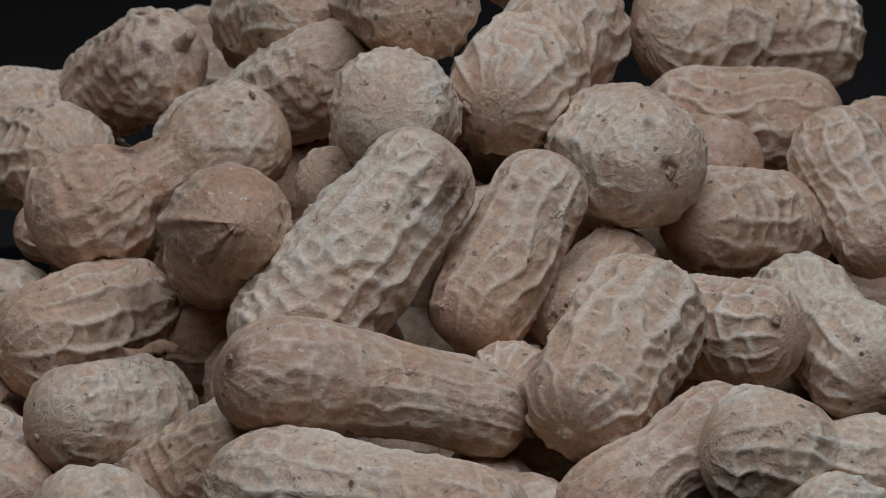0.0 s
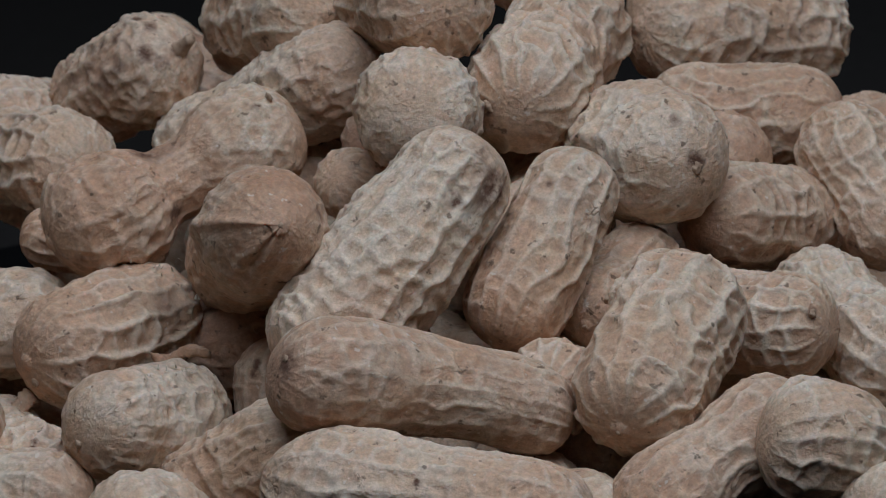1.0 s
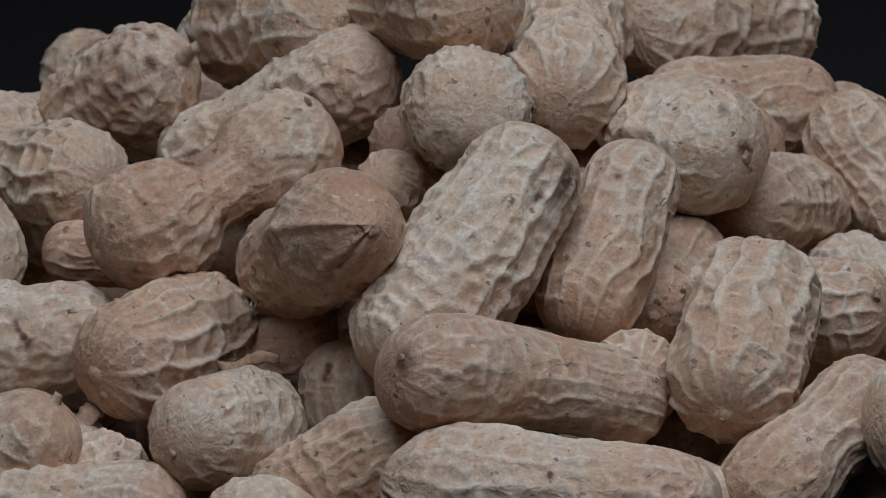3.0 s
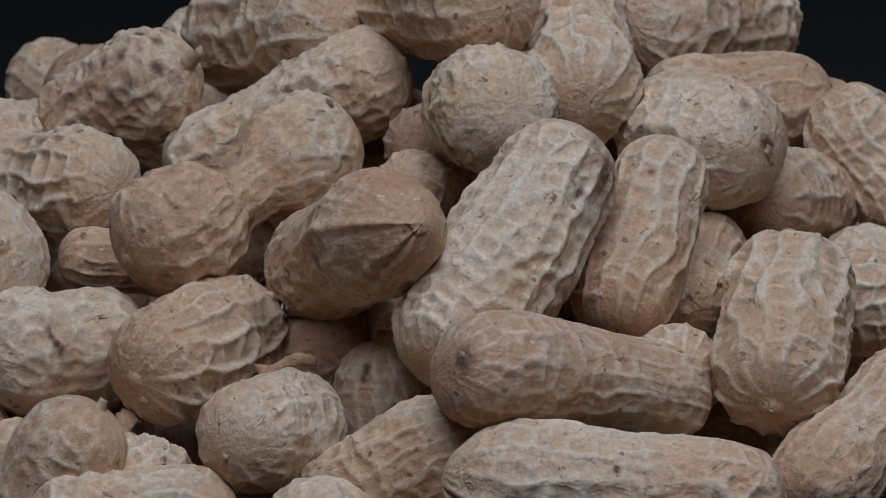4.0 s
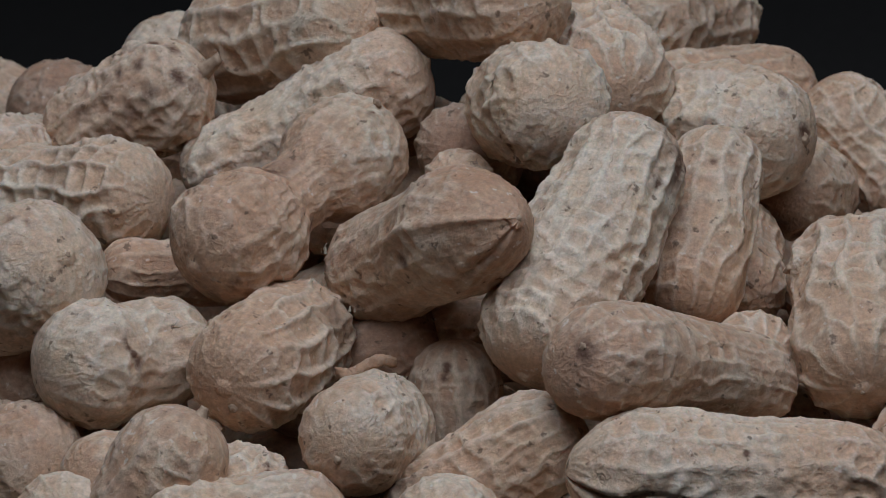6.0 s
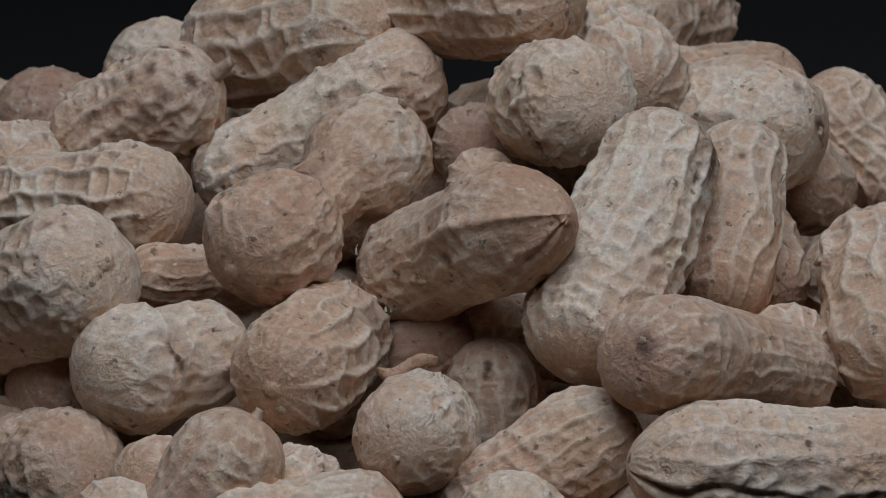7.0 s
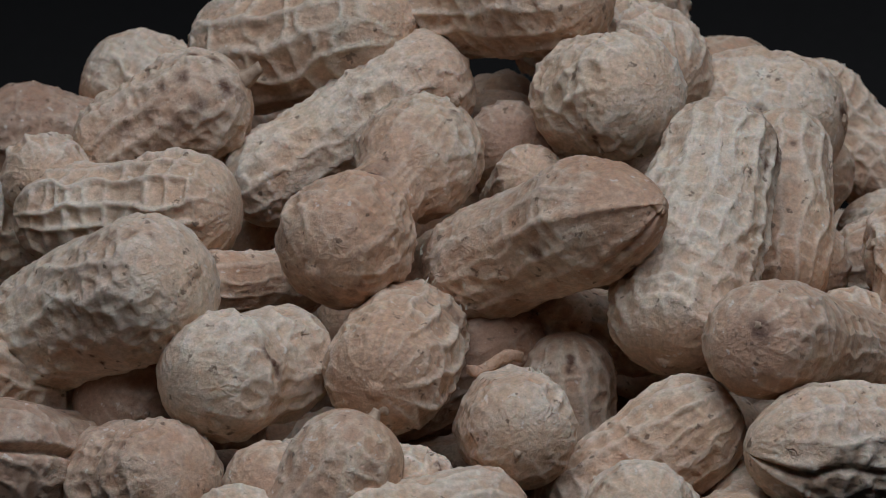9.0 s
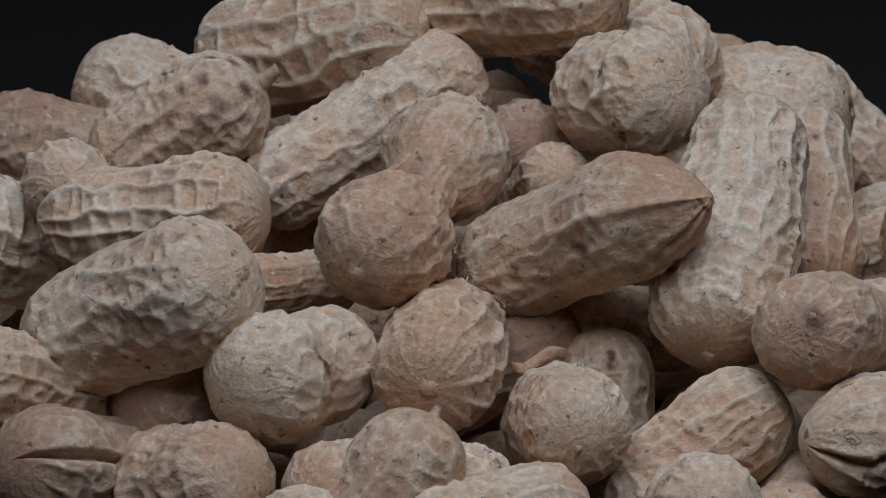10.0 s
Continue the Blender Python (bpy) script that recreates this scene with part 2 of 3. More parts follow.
    fade = np.clip(R / big * 1.5 - 0.35, 0.15, 1)
    # between two ribs lies a row of hollows, parted by low cross ridges
    gap = np.floor(u).astype(int) % ribs
    phase = np.array([rng.random() for _ in range(ribs)])[gap]
    pitch = np.array([1.02 * cell * rng.uniform(0.85, 1.2) for _ in range(ribs)])[gap]
    v = X / pitch + phase * 7 + 0.55 * field(P, 0.004, seed + 9) + 0.2 * field(P, 0.002, seed + 10)
    dv = np.abs(v - np.round(v))
    missing = np.clip(0.85 + 1.0 * field(P, 0.0040, seed + 17), 0.0, 1)
    rib = np.exp(-(d / 0.15) ** 2) * strong
    cross = np.exp(-(dv / 0.16) ** 2) * missing * fade
    grid = 1 - (1 - rib) * (1 - 0.8 * cross)
    share = min(1.0, 0.45 + 0.6 * ribby)
    web = (share * grid + (1 - share) * mesh_lines * fade) * worn * net
    web = web * (1 - 0.7 * dimple) + 0.7 * dimple * (0.55 * bowls + 0.55 * web) * np.clip(0.6 + worn * 0.4, 0, 1)
    soft_end = np.clip(R / big, 0.12, 1)
    # flaking crust: small patches stand proud with a sharp border
    flakes = np.clip((field(P, 0.0024, seed + 61) + 0.6 * field(P, 0.0011, seed + 63) - 0.25) * 5, 0, 1)
    crusty = np.clip(0.45 + 1.3 * field(P, 0.0055, seed + 65), 0.15, 1.4)
    h = 0.13 * web + lumps * (0.046 * field(P, 0.0085, seed + 21) + 0.020 * field(P, 0.0036, seed + 23)) + 0.012 * flakes + 0.012 * field(P, 0.0014, seed + 27) + crust * crusty * (0.014 * field(P, 0.0012, seed + 27) + 0.014 * field(P, 0.0006, seed + 29))
    # pleats that run together at the ends
    ridge = np.abs((ribs * T / (2 * np.pi) * 1.2 + 1.5 * field(P, 0.004, seed + 71)) % 1 - 0.5) * 2
    pleats = (1 - ridge) ** 1.5 * np.clip(1.15 - R / big * 1.15, 0, 1) * np.clip(0.75 + field(P, 0.003, seed + 73), 0, 1.2)
    h = h * relief * soft_end + 0.05 * relief * pleats * np.clip(R / big * 2.2, 0, 1)
    inv = m.inverted()
    if keel:
        at = inv @ Vector(keel[:3])
        ang = np.abs((T - math.atan2(at.z, at.y) + np.pi) % (2 * np.pi) - np.pi)
        h = h + keel[3] * np.exp(-(ang / 0.10) ** 2) * np.clip((X - 0.1 * length) / length + keel[4], 0, 1) + 0.55 * keel[3] * np.exp(-(ang / 0.35) ** 2) * np.clip(mid + keel[4], 0, 1)[:, None]
    if gape:
        at = inv @ Vector(gape[:3])
        ang = np.abs((T - math.atan2(at.z, at.y) + 0.12 * field(P, 0.006, seed + 31) + np.pi) % (2 * np.pi) - np.pi)
        run = X - x0 if len(gape) < 6 else x1 - X
        along = np.clip(1.15 - run / (gape[4] * (x1 - x0)), 0, 1) ** 0.5
        h = h - gape[3] * along * (np.exp(-(ang / (0.075 * along + 0.02)) ** 4)) + 0.05 * along * np.exp(-((ang - 0.22) / 0.12) ** 2)
    R2 = R + h * big * np.where(R < 0.3 * big, R / (0.3 * big), 1)
    R2 = np.maximum(R2, 0.0001)
    co = np.stack([X - length / 2, R2 * np.cos(T) * flat, R2 * np.sin(T)], -1)
    # bend of the spine
    off = m.to_3x3().inverted() @ Vector(bend)
    w = (1 - (2 * np.clip((x - x0) / (x1 - x0), 0, 1) - 1) ** 2)
    base = 1 - (2 * (0 - x0) / (x1 - x0) - 1) ** 2
    w = (w - base)
    co[..., 0] += off.x * w[:, None]
    co[..., 1] += off.y * w[:, None]
    co[..., 2] += off.z * w[:, None]
    drawn = m.to_3x3().inverted() @ Vector(hook)
    pull = np.clip((x - length) / (x1 - length), 0, 1) ** 1.6
    co += pull[:, None, None] * np.array(drawn)
    stain = np.zeros(X.shape)
    for sx, sy, sz, rad, amount in stains:
        c = np.array(inv @ Vector((sx, sy, sz)))
        gap2 = ((co - c) ** 2).sum(-1)
        c = co.reshape(-1, 3)[gap2.argmin()]
        dist = np.sqrt(((co - c) ** 2).sum(-1)) + 0.25 * rad * field(co, rad * 0.7, seed + 41)
        stain = np.maximum(stain, amount * np.clip(1.25 - dist / rad, 0, 1) ** 0.7)
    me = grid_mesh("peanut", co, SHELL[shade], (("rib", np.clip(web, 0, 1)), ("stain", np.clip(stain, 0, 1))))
    ob = new("peanut", me)
    ob.matrix_world = m
    tagged(ob, label, "peanut", "peanuts in the heap")
    for end, reach, thick in tips:
        k = 0 if end == 0 else -1
        foot = Vector(co[k].mean(0).tolist())
        stem_tip(ob, foot, -1 if end == 0 else 1, reach * big, thick * big * 0.75, seed)
    if fine and not tips and not scarred:
        stem_scar(ob, ob.matrix_world @ Vector(co[-1].mean(0).tolist()), 0.00032, seed)
    PEANUTS.append((ob, a, b))
    return ob


def stem_tip(pod, foot, side, reach, thick, seed):
    """The torn fibrous stem at the end of a pod."""
    rng = random.Random(seed)
    n, rings = 14, 8
    lean = Vector((0, rng.uniform(-0.3, 0.3), rng.uniform(-0.1, 0.4)))
    co = np.zeros((rings, n, 3))
    rough = [rng.uniform(0.75, 1.25) for _ in range(n)]
    for i in range(rings):
        s = i / (rings - 1)
        c = foot + Vector((side * reach * (s * 1.25 - 0.25), 0, 0)) + lean * reach * s * s
        for j in range(n):
            ang = 2 * math.pi * j / n * side
            r = thick * (1.9 - 1.7 * s + 0.8 * s * s) * (rough[j] if 0 < i else 1)
            torn = reach * 0.22 * (rough[(j * 5) % n] - 1) if i > rings - 3 else 0
            co[i, j] = (c.x + side * torn, c.y + r * math.cos(ang), c.z + r * math.sin(ang))
    me = grid_mesh("stem_tip", co, STEM)
    tip = new("stem_tip", me)
    tip.parent = pod
    tip["label"] = "short dry torn stem"


def frayed_fibres(pod, places, length, seed):
    """Thin torn fibres that stand up from the shell at the given places."""
    rng = random.Random(seed)
    inv = pod.matrix_world.inverted()
    skin = [pod.matrix_world @ v.co for v in pod.data.vertices]
    bm = bmesh.new()
    for place in places:
        x, y, z = min(skin, key=lambda co: (co - Vector(place)).length_squared)
        for _ in range(6):
            foot = Vector((x, y, z)) + Vector((rng.uniform(-1, 1), rng.uniform(-1, 1), rng.uniform(-0.4, 0.2))) * 0.0012
            way = Vector((rng.uniform(-1, 1), rng.uniform(-0.6, 0.6), rng.uniform(0.25, 0.8))).normalized()
            side = way.cross(Vector((0, 0, 1))).normalized() * length * rng.uniform(0.08, 0.2)
            lift = side.cross(way).normalized() * length * 0.05
            reach = way * length * rng.uniform(0.5, 1.0)
            ring = [bm.verts.new(inv @ (foot + q)) for q in (side, lift, -side, -lift)]
            mid = [bm.verts.new(inv @ (foot + reach * 0.6 + lift * 2 + q * 0.6)) for q in (side, lift, -side, -lift)]
            tip = bm.verts.new(inv @ (foot + reach))
            bm.faces.new(ring)
            for k in range(4):
                bm.faces.new((ring[k], ring[(k + 1) % 4], mid[(k + 1) % 4], mid[k]))
                bm.faces.new((mid[k], mid[(k + 1) % 4], tip))
    bmesh.ops.recalc_face_normals(bm, faces=bm.faces)
    return part("frayed_fibres", bm, INSIDE, pod, "pale torn shell fibres")


def shell_fragment(label, a, b, width, up, curl, seed, material):
    """A broken curled piece of shell between two places."""
    rng = random.Random(seed)
    a, b, up = Vector(a), Vector(b), Vector(up).normalized()
    mid, along = (a + b) / 2, (b - a)
    x = along.normalized()
    y = up.cross(x).normalized()
    z = x.cross(y)
    n, k, thick = 22, 9, 0.00045
    rows = []
    for i in range(n):
        s = i / (n - 1)
        edge = [rng.uniform(0.8, 1.15), rng.uniform(0.8, 1.15)]
        taper = (1 - abs(2 * s - 1) ** 3) ** 0.5 * 0.8 + 0.2
        rows.append([])
        for j in range(k):
            w = 2 * j / (k - 1) - 1
            q = width / 2 * w * taper * edge[0 if w < 0 else 1]
            h = -curl * width * w * w + 0.0006 * math.sin(7 * s + seed) + 0.0002 * rng.uniform(-1, 1)
            rows[-1].append((along.length * (s - 0.5) + rng.uniform(-1, 1) * 0.00012, q, h))
    bm = bmesh.new()
    top = [[bm.verts.new(p) for p in r] for r in rows]
    low = [[bm.verts.new((p[0], p[1] * 0.93, p[2] - thick)) for p in r] for r in rows]
    for i in range(n - 1):
        for j in range(k - 1):
            bm.faces.new((top[i][j], top[i + 1][j], top[i + 1][j + 1], top[i][j + 1]))
            bm.faces.new((low[i][j], low[i][j + 1], low[i + 1][j + 1], low[i + 1][j]))
        for j in (0, k - 1):
            bm.faces.new((top[i][j], low[i][j], low[i + 1][j], top[i + 1][j]))
    for i in (0, n - 1):
        for j in range(k - 1):
            bm.faces.new((top[i][j], top[i][j + 1], low[i][j + 1], low[i][j]))
    bmesh.ops.recalc_face_normals(bm, faces=bm.faces)
    for f in bm.faces:
        f.smooth = True
    ob = part("shell_fragment", bm, material)
    ob.matrix_world = Matrix.Translation(mid) @ Matrix((x, y, z)).transposed().to_4x4()
    tagged(ob, label, "peanut shell")
    LOOSE.append(ob)
    return ob


def stem_scar(pod, place, size, seed):
    """The small lumpy scar where the stem came off, on the surface of a pod."""
    rng = random.Random(seed)
    bm = bmesh.new()
    bmesh.ops.create_icosphere(bm, subdivisions=3, radius=size)
    for v in bm.verts:
        n = noise.noise(v.co * (1.6 / size) + Vector((seed, 0, 0)))
        ray = math.cos(5 * math.atan2(v.co.z, v.co.y) + seed)
        v.co *= 1 + 0.55 * n + 0.1 * ray + rng.uniform(-0.08, 0.08)
        v.co.x *= 0.55
    for f in bm.faces:
        f.smooth = True
    ob = part("stem_scar", bm, STEM, pod, "small rough stem scar")
    foot = pod.matrix_world.inverted() @ Vector(place)
    ob.location = min((v.co for v in pod.data.vertices), key=lambda co: (co - foot).length_squared)
    return ob


LOOSE = []

peanut('long pale peanut shell with deep pits and a stained end', (-0.0116, -0.0508, 0.0429, 0.0068), (-0.0262, -0.0574, 0.0284, 0.0076), ends=(1.09, 1.06), dimple=0.4, waist=1.1, lumps=0.55, ribs=14, shade='pale', ribby=0.55, relief=0.95, cell=0.0023, stains=[(-0.0107, -0.0588, 0.0433, 0.0009, 0.85), (-0.0063, -0.056, 0.0439, 0.0032, 0.75), (-0.0073, -0.0548, 0.0475, 0.002, 0.5), (-0.0112, -0.0582, 0.043, 0.0007, 0.9)], seed=238, roll=79)
peanut('slim tan peanut shell with faint long ribs', (0.0034, -0.0473, 0.0398, 0.0056), (-0.0035, -0.0522, 0.0297, 0.0063), ends=(1.11, 1.18), lumps=0.55, waist=1.0, shade='tan', ribby=0.6, relief=0.62, stains=[(0.0011, -0.0510, 0.0422, 0.0005, 0.9)], seed=216, roll=110, ribs=13)
pod = peanut('reddish brown curved peanut shell with a dark stem scar', (-0.0282, -0.0737, 0.0270, 0.0068), (-0.0058, -0.0668, 0.0197, 0.0054), ends=(1.14, 1.16), waist=0.95, bend=(0.0, 0.0, 0.0016), shade='ruddy', ribby=0.35, relief=0.6, stains=[(-0.0343, -0.0785, 0.0303, 0.0016, 0.8), (-0.0355, -0.0772, 0.0295, 0.0035, 0.3)], crust=0.5, seed=76, roll=290, ribs=14, scarred=True)
stem_scar(pod, (-0.0334, -0.0774, 0.0302), 0.00045, 3)
pod = peanut('brown keeled peanut shell with a pointed split end', (-0.0361, -0.0343, 0.0330, 0.0070), (-0.0338, -0.0509, 0.0398, 0.0075), ends=(1.07, 1.58), point=(2.2, 1.5), waist=0.92, shade='ruddy', ribby=0.2, relief=0.6, hook=(0.0, 0.0, -0.0016), gape=(-0.0345, -0.0567, 0.0400, 0.05, 0.34, 1), keel=(-0.0397, -0.052, 0.0412, 0.1, 0.0), stains=[(-0.0406, -0.0494, 0.0372, 0.0012, 0.7), (-0.0301, -0.0548, 0.0414, 0.0012, 0.5)], crust=0.6, seed=583, roll=350, ribs=14)
frayed_fibres(pod, [(-0.0405, -0.0330, 0.0330), (-0.0398, -0.0300, 0.0345)], 0.0011, 4)
pod = peanut('round pale peanut shell with its tip facing out', (-0.0131, -0.0310, 0.0490, 0.0071), (-0.0137, -0.0367, 0.0502, 0.0071), ends=(1.03, 1.01), stains=[(-0.0205, -0.0368, 0.0492, 0.00045, 1.0), (-0.0203, -0.0371, 0.0484, 0.0005, 1.0), (-0.02, -0.0374, 0.0475, 0.0005, 1.0), (-0.0195, -0.0377, 0.0466, 0.0005, 1.0), (-0.0189, -0.0378, 0.0458, 0.0006, 1.0), (-0.018, -0.0379, 0.0448, 0.0008, 0.8)], dimple=0.4, waist=1.0, beak=(0.0, 0.0), shade='pale', ribby=0.35, relief=1.0, seed=371, roll=73, ribs=14, scarred=True)
stem_scar(pod, (-0.0181, -0.0378, 0.0448), 0.00055, 6)
pod = peanut('peanut shell with a narrow waist and brown spots', (-0.0349, -0.0226, 0.0446, 0.0072), (-0.0521, -0.0278, 0.0387, 0.0076), ends=(1.10, 1.11), waist=0.62, shade='tan', ribby=0.15, relief=1.0, stains=[(-0.0555, -0.0317, 0.0346, 0.0008, 0.8), (-0.0474, -0.0269, 0.0438, 0.0021, 0.7), (-0.0443, -0.0302, 0.0387, 0.0014, 0.95), (-0.0594, -0.029, 0.0357, 0.0036, 0.55), (-0.0575, -0.03, 0.0331, 0.002, 0.5), (-0.0598, -0.0266, 0.0393, 0.0026, 0.45), (-0.0558, -0.0332, 0.0353, 0.0008, 0.7), (-0.0442, -0.0277, 0.0491, 0.0016, 0.35), (-0.0324, -0.0274, 0.0518, 0.0008, 0.7)], seed=703, roll=292, ribs=11, scarred=True)
stem_scar(pod, (-0.0304, -0.0269, 0.0518), 0.0006, 8)
pod = peanut('tan ribbed peanut shell with a frayed upper end', (-0.0497, -0.0344, 0.0262, 0.0069), (-0.0573, -0.0398, 0.0254, 0.0070), ends=(1.13, 1.15), lumps=0.4, waist=1.02, shade='tan', ribby=0.8, relief=0.95, stains=[(-0.0461, -0.0402, 0.0297, 0.0026, 0.35), (-0.0461, -0.0405, 0.0284, 0.003, 0.35)], crust=1.6, seed=405, roll=128, ribs=14, scarred=True)
stem_scar(pod, (-0.0635, -0.0451, 0.022), 0.0006, 10)
frayed_fibres(pod, [(-0.0440, -0.0345, 0.0330), (-0.0452, -0.0375, 0.0335), (-0.0478, -0.0352, 0.0345), (-0.0425, -0.0372, 0.0300), (-0.0505, -0.0340, 0.0348)], 0.0010, 12)
peanut('pale two-seeded peanut shell with a wrinkled skin', (-0.0718, -0.0273, 0.0263, 0.0073), (-0.0649, -0.0274, 0.0261, 0.0064), ends=(1.12, 1.16), dimple=0.5, waist=0.91, shade='pale', ribby=0.12, relief=0.85, stains=[(-0.0703, -0.0352, 0.0312, 0.0006, 0.8), (-0.0699, -0.0356, 0.0300, 0.0005, 0.9), (-0.0696, -0.0357, 0.0290, 0.0006, 0.9), (-0.0692, -0.0357, 0.0275, 0.0008, 0.8)], seed=209, roll=245, ribs=12)
peanut('smooth brown peanut shell with a small stem stub', (-0.0742, -0.0494, 0.0178, 0.0066), (-0.0769, -0.0484, 0.0140, 0.0063), ends=(1.15, 1.15), tips=[(0, 0.16, 0.10)], waist=1.0, shade='ruddy', ribby=0.4, relief=0.5, crust=0.5, seed=136, roll=47, ribs=13)
peanut('brown peanut shell behind a smooth one', (-0.0780, -0.0411, 0.0157, 0.0052), (-0.0699, -0.0369, 0.0121, 0.0050), shade='ruddy', relief=0.8, seed=243, roll=175, ribs=11)
peanut('wrinkled pale peanut shell wedged between others', (-0.0649, -0.0498, 0.0129, 0.0056), (-0.0682, -0.0374, 0.0132, 0.0055), ends=(1.14, 1.15), shade='pale', ribby=0.7, relief=0.9, crust=2.2, stains=[(-0.0640, -0.0545, 0.0178, 0.0005, 0.9), (-0.0638, -0.0550, 0.0168, 0.0005, 0.9), (-0.0636, -0.0553, 0.0158, 0.0005, 0.8)], seed=540, roll=291, ribs=11)
pod = peanut('short pale peanut shell with deep pits', (-0.0532, -0.0571, 0.0193, 0.0061), (-0.0470, -0.0494, 0.0172, 0.0065), ends=(1.16, 1.14), dimple=0.95, cell=0.0025, waist=1.0, shade='pale', ribby=0.35, relief=1.0, crust=0.4, seed=101, roll=257, ribs=13, scarred=True)
stem_scar(pod, (-0.0583, -0.0621, 0.0185), 0.0005, 16)
frayed_fibres(pod, [(-0.0420, -0.0500, 0.0232), (-0.0445, -0.0520, 0.0245), (-0.0475, -0.0545, 0.0258)], 0.0009, 14)
peanut('tan peanut shell leaning on its neighbours', (-0.0350, -0.0656, 0.0158, 0.0064), (-0.0443, -0.0599, 0.0095, 0.0062), ends=(1.15, 1.15), waist=1.0, shade='tan', ribby=0.5, relief=0.8, seed=354, roll=327, ribs=14)
peanut('long pale peanut shell split open at one end', (-0.0287, -0.0817, 0.0150, 0.0070), (-0.0075, -0.0890, 0.0119, 0.0063), ends=(1.35, 1.19), dimple=0.3, waist=0.97, point=(1.8, 2.3), shade='pale', ribby=0.45, relief=0.9, gape=(-0.0345, -0.0847, 0.0147, 0.2, 0.36), stains=[(-0.0200, -0.0903, 0.0176, 0.0005, 0.9)], seed=444, roll=216, ribs=13)
peanut('whitish peanut shell low in the heap', (-0.0507, -0.0742, 0.0107, 0.0068), (-0.0518, -0.0755, 0.0115, 0.0059), ends=(1.21, 1.14), dimple=0.5, shade='pale', ribby=0.2, relief=0.8, seed=351, roll=140, ribs=13)
peanut('tan peanut shell low in the heap', (-0.0637, -0.0592, 0.0109, 0.0063), (-0.0739, -0.0550, 0.0114, 0.0061), ends=(1.13, 1.15), shade='tan', ribby=0.4, relief=0.8, seed=54, roll=177, ribs=13)
peanut('pale peanut shell low in the heap', (-0.0852, -0.0427, 0.0121, 0.0054), (-0.0833, -0.0372, 0.0092, 0.0052), ends=(1.14, 1.15), dimple=0.5, shade='pale', seed=415, roll=305, ribs=14)
peanut('tan peanut shell with large shallow pits', (-0.0820, -0.0250, 0.0153, 0.0068), (-0.0820, -0.0190, 0.0141, 0.0066), ends=(1.15, 1.19), dimple=1.0, shade='ruddy', ribby=0.2, relief=0.95, crust=0.4, seed=814, roll=331, ribs=12)
peanut('big pale peanut shell with a long fine crack', (-0.0780, -0.0037, 0.0304, 0.0079), (-0.0757, -0.0170, 0.0359, 0.0082), ends=(1.15, 1.15), dimple=0.5, waist=1.0, shade='pale', ribby=0.3, relief=0.75, stains=[(-0.0798, -0.0149, 0.0425, 0.0009, 0.5), (-0.0798, -0.0183, 0.043, 0.001, 0.55), (-0.0786, -0.0204, 0.0431, 0.001, 0.55), (-0.0771, -0.0221, 0.0429, 0.0008, 0.5), (-0.0831, -0.0144, 0.0299, 0.0004, 0.9), (-0.0822, -0.0153, 0.0294, 0.0004, 0.9), (-0.0809, -0.0158, 0.0284, 0.0004, 0.9), (-0.0791, -0.0157, 0.0273, 0.0004, 0.8)], crust=1.3, seed=242, roll=210, ribs=11)
peanut('slender pale peanut shell with beaded ribs', (-0.0580, -0.0035, 0.0407, 0.0068), (-0.0646, 0.0093, 0.0398, 0.0062), ends=(1.15, 1.15), waist=0.84, shade='pale', ribby=0.7, relief=1.2, crust=0.5, seed=133, roll=352, ribs=13)
peanut('brown peanut shell half hidden under others', (-0.0594, -0.0118, 0.0327, 0.0038), (-0.0498, -0.0141, 0.0311, 0.0040), ends=(1.16, 1.15), shade='ruddy', ribby=0.3, relief=0.9, seed=363, roll=253, ribs=12)
peanut('brown spotted peanut shell with a dry stem', (-0.0457, 0.0074, 0.0500, 0.0066), (-0.0515, 0.0134, 0.0461, 0.0060), ends=(1.15, 1.15), dimple=0.7, waist=0.98, shade='ruddy', ribby=0.4, relief=1.15, cell=0.0025, tips=[(0, 0.42, 0.17)], stains=[(-0.0465, 0.0057, 0.0561, 0.0008, 0.8), (-0.045, 0.0039, 0.0558, 0.001, 0.7), (-0.0486, 0.0047, 0.0542, 0.0011, 0.7), (-0.0457, 0.0015, 0.053, 0.0012, 0.8), (-0.0505, 0.0064, 0.0532, 0.0009, 0.6), (-0.0437, 0.0009, 0.0516, 0.001, 0.7), (-0.0483, 0.0023, 0.0512, 0.0012, 0.6), (-0.0528, 0.0072, 0.051, 0.001, 0.6), (-0.0412, 0.0023, 0.0532, 0.001, 0.8), (-0.0506, 0.0042, 0.0495, 0.0014, 0.5), (-0.0553, 0.0088, 0.0491, 0.0012, 0.5)], seed=95, roll=28, ribs=11)
peanut('long pale peanut shell with flaking net', (-0.0390, 0.0005, 0.0411, 0.0057), (-0.0232, -0.0087, 0.0494, 0.0068), ends=(1.19, 1.15), dimple=0.4, waist=0.9, shade='pale', ribby=0.3, relief=1.0, seed=989, roll=292, ribs=12)
peanut('large tan peanut shell with wide ribs', (-0.0298, 0.0133, 0.0540, 0.0076), (-0.0250, -0.0000, 0.0566, 0.0077), ends=(1.14, 1.15), waist=0.97, shade='tan', ribby=0.9, relief=0.7, cell=0.0042, seed=587, roll=60, ribs=13)
peanut('tan peanut shell lying on top of the heap', (-0.0102, -0.0206, 0.0607, 0.0076), (-0.0136, -0.0046, 0.0595, 0.0076), ends=(1.16, 1.17), waist=0.95, shade='tan', ribby=0.5, relief=0.9, seed=220, roll=68, ribs=14)
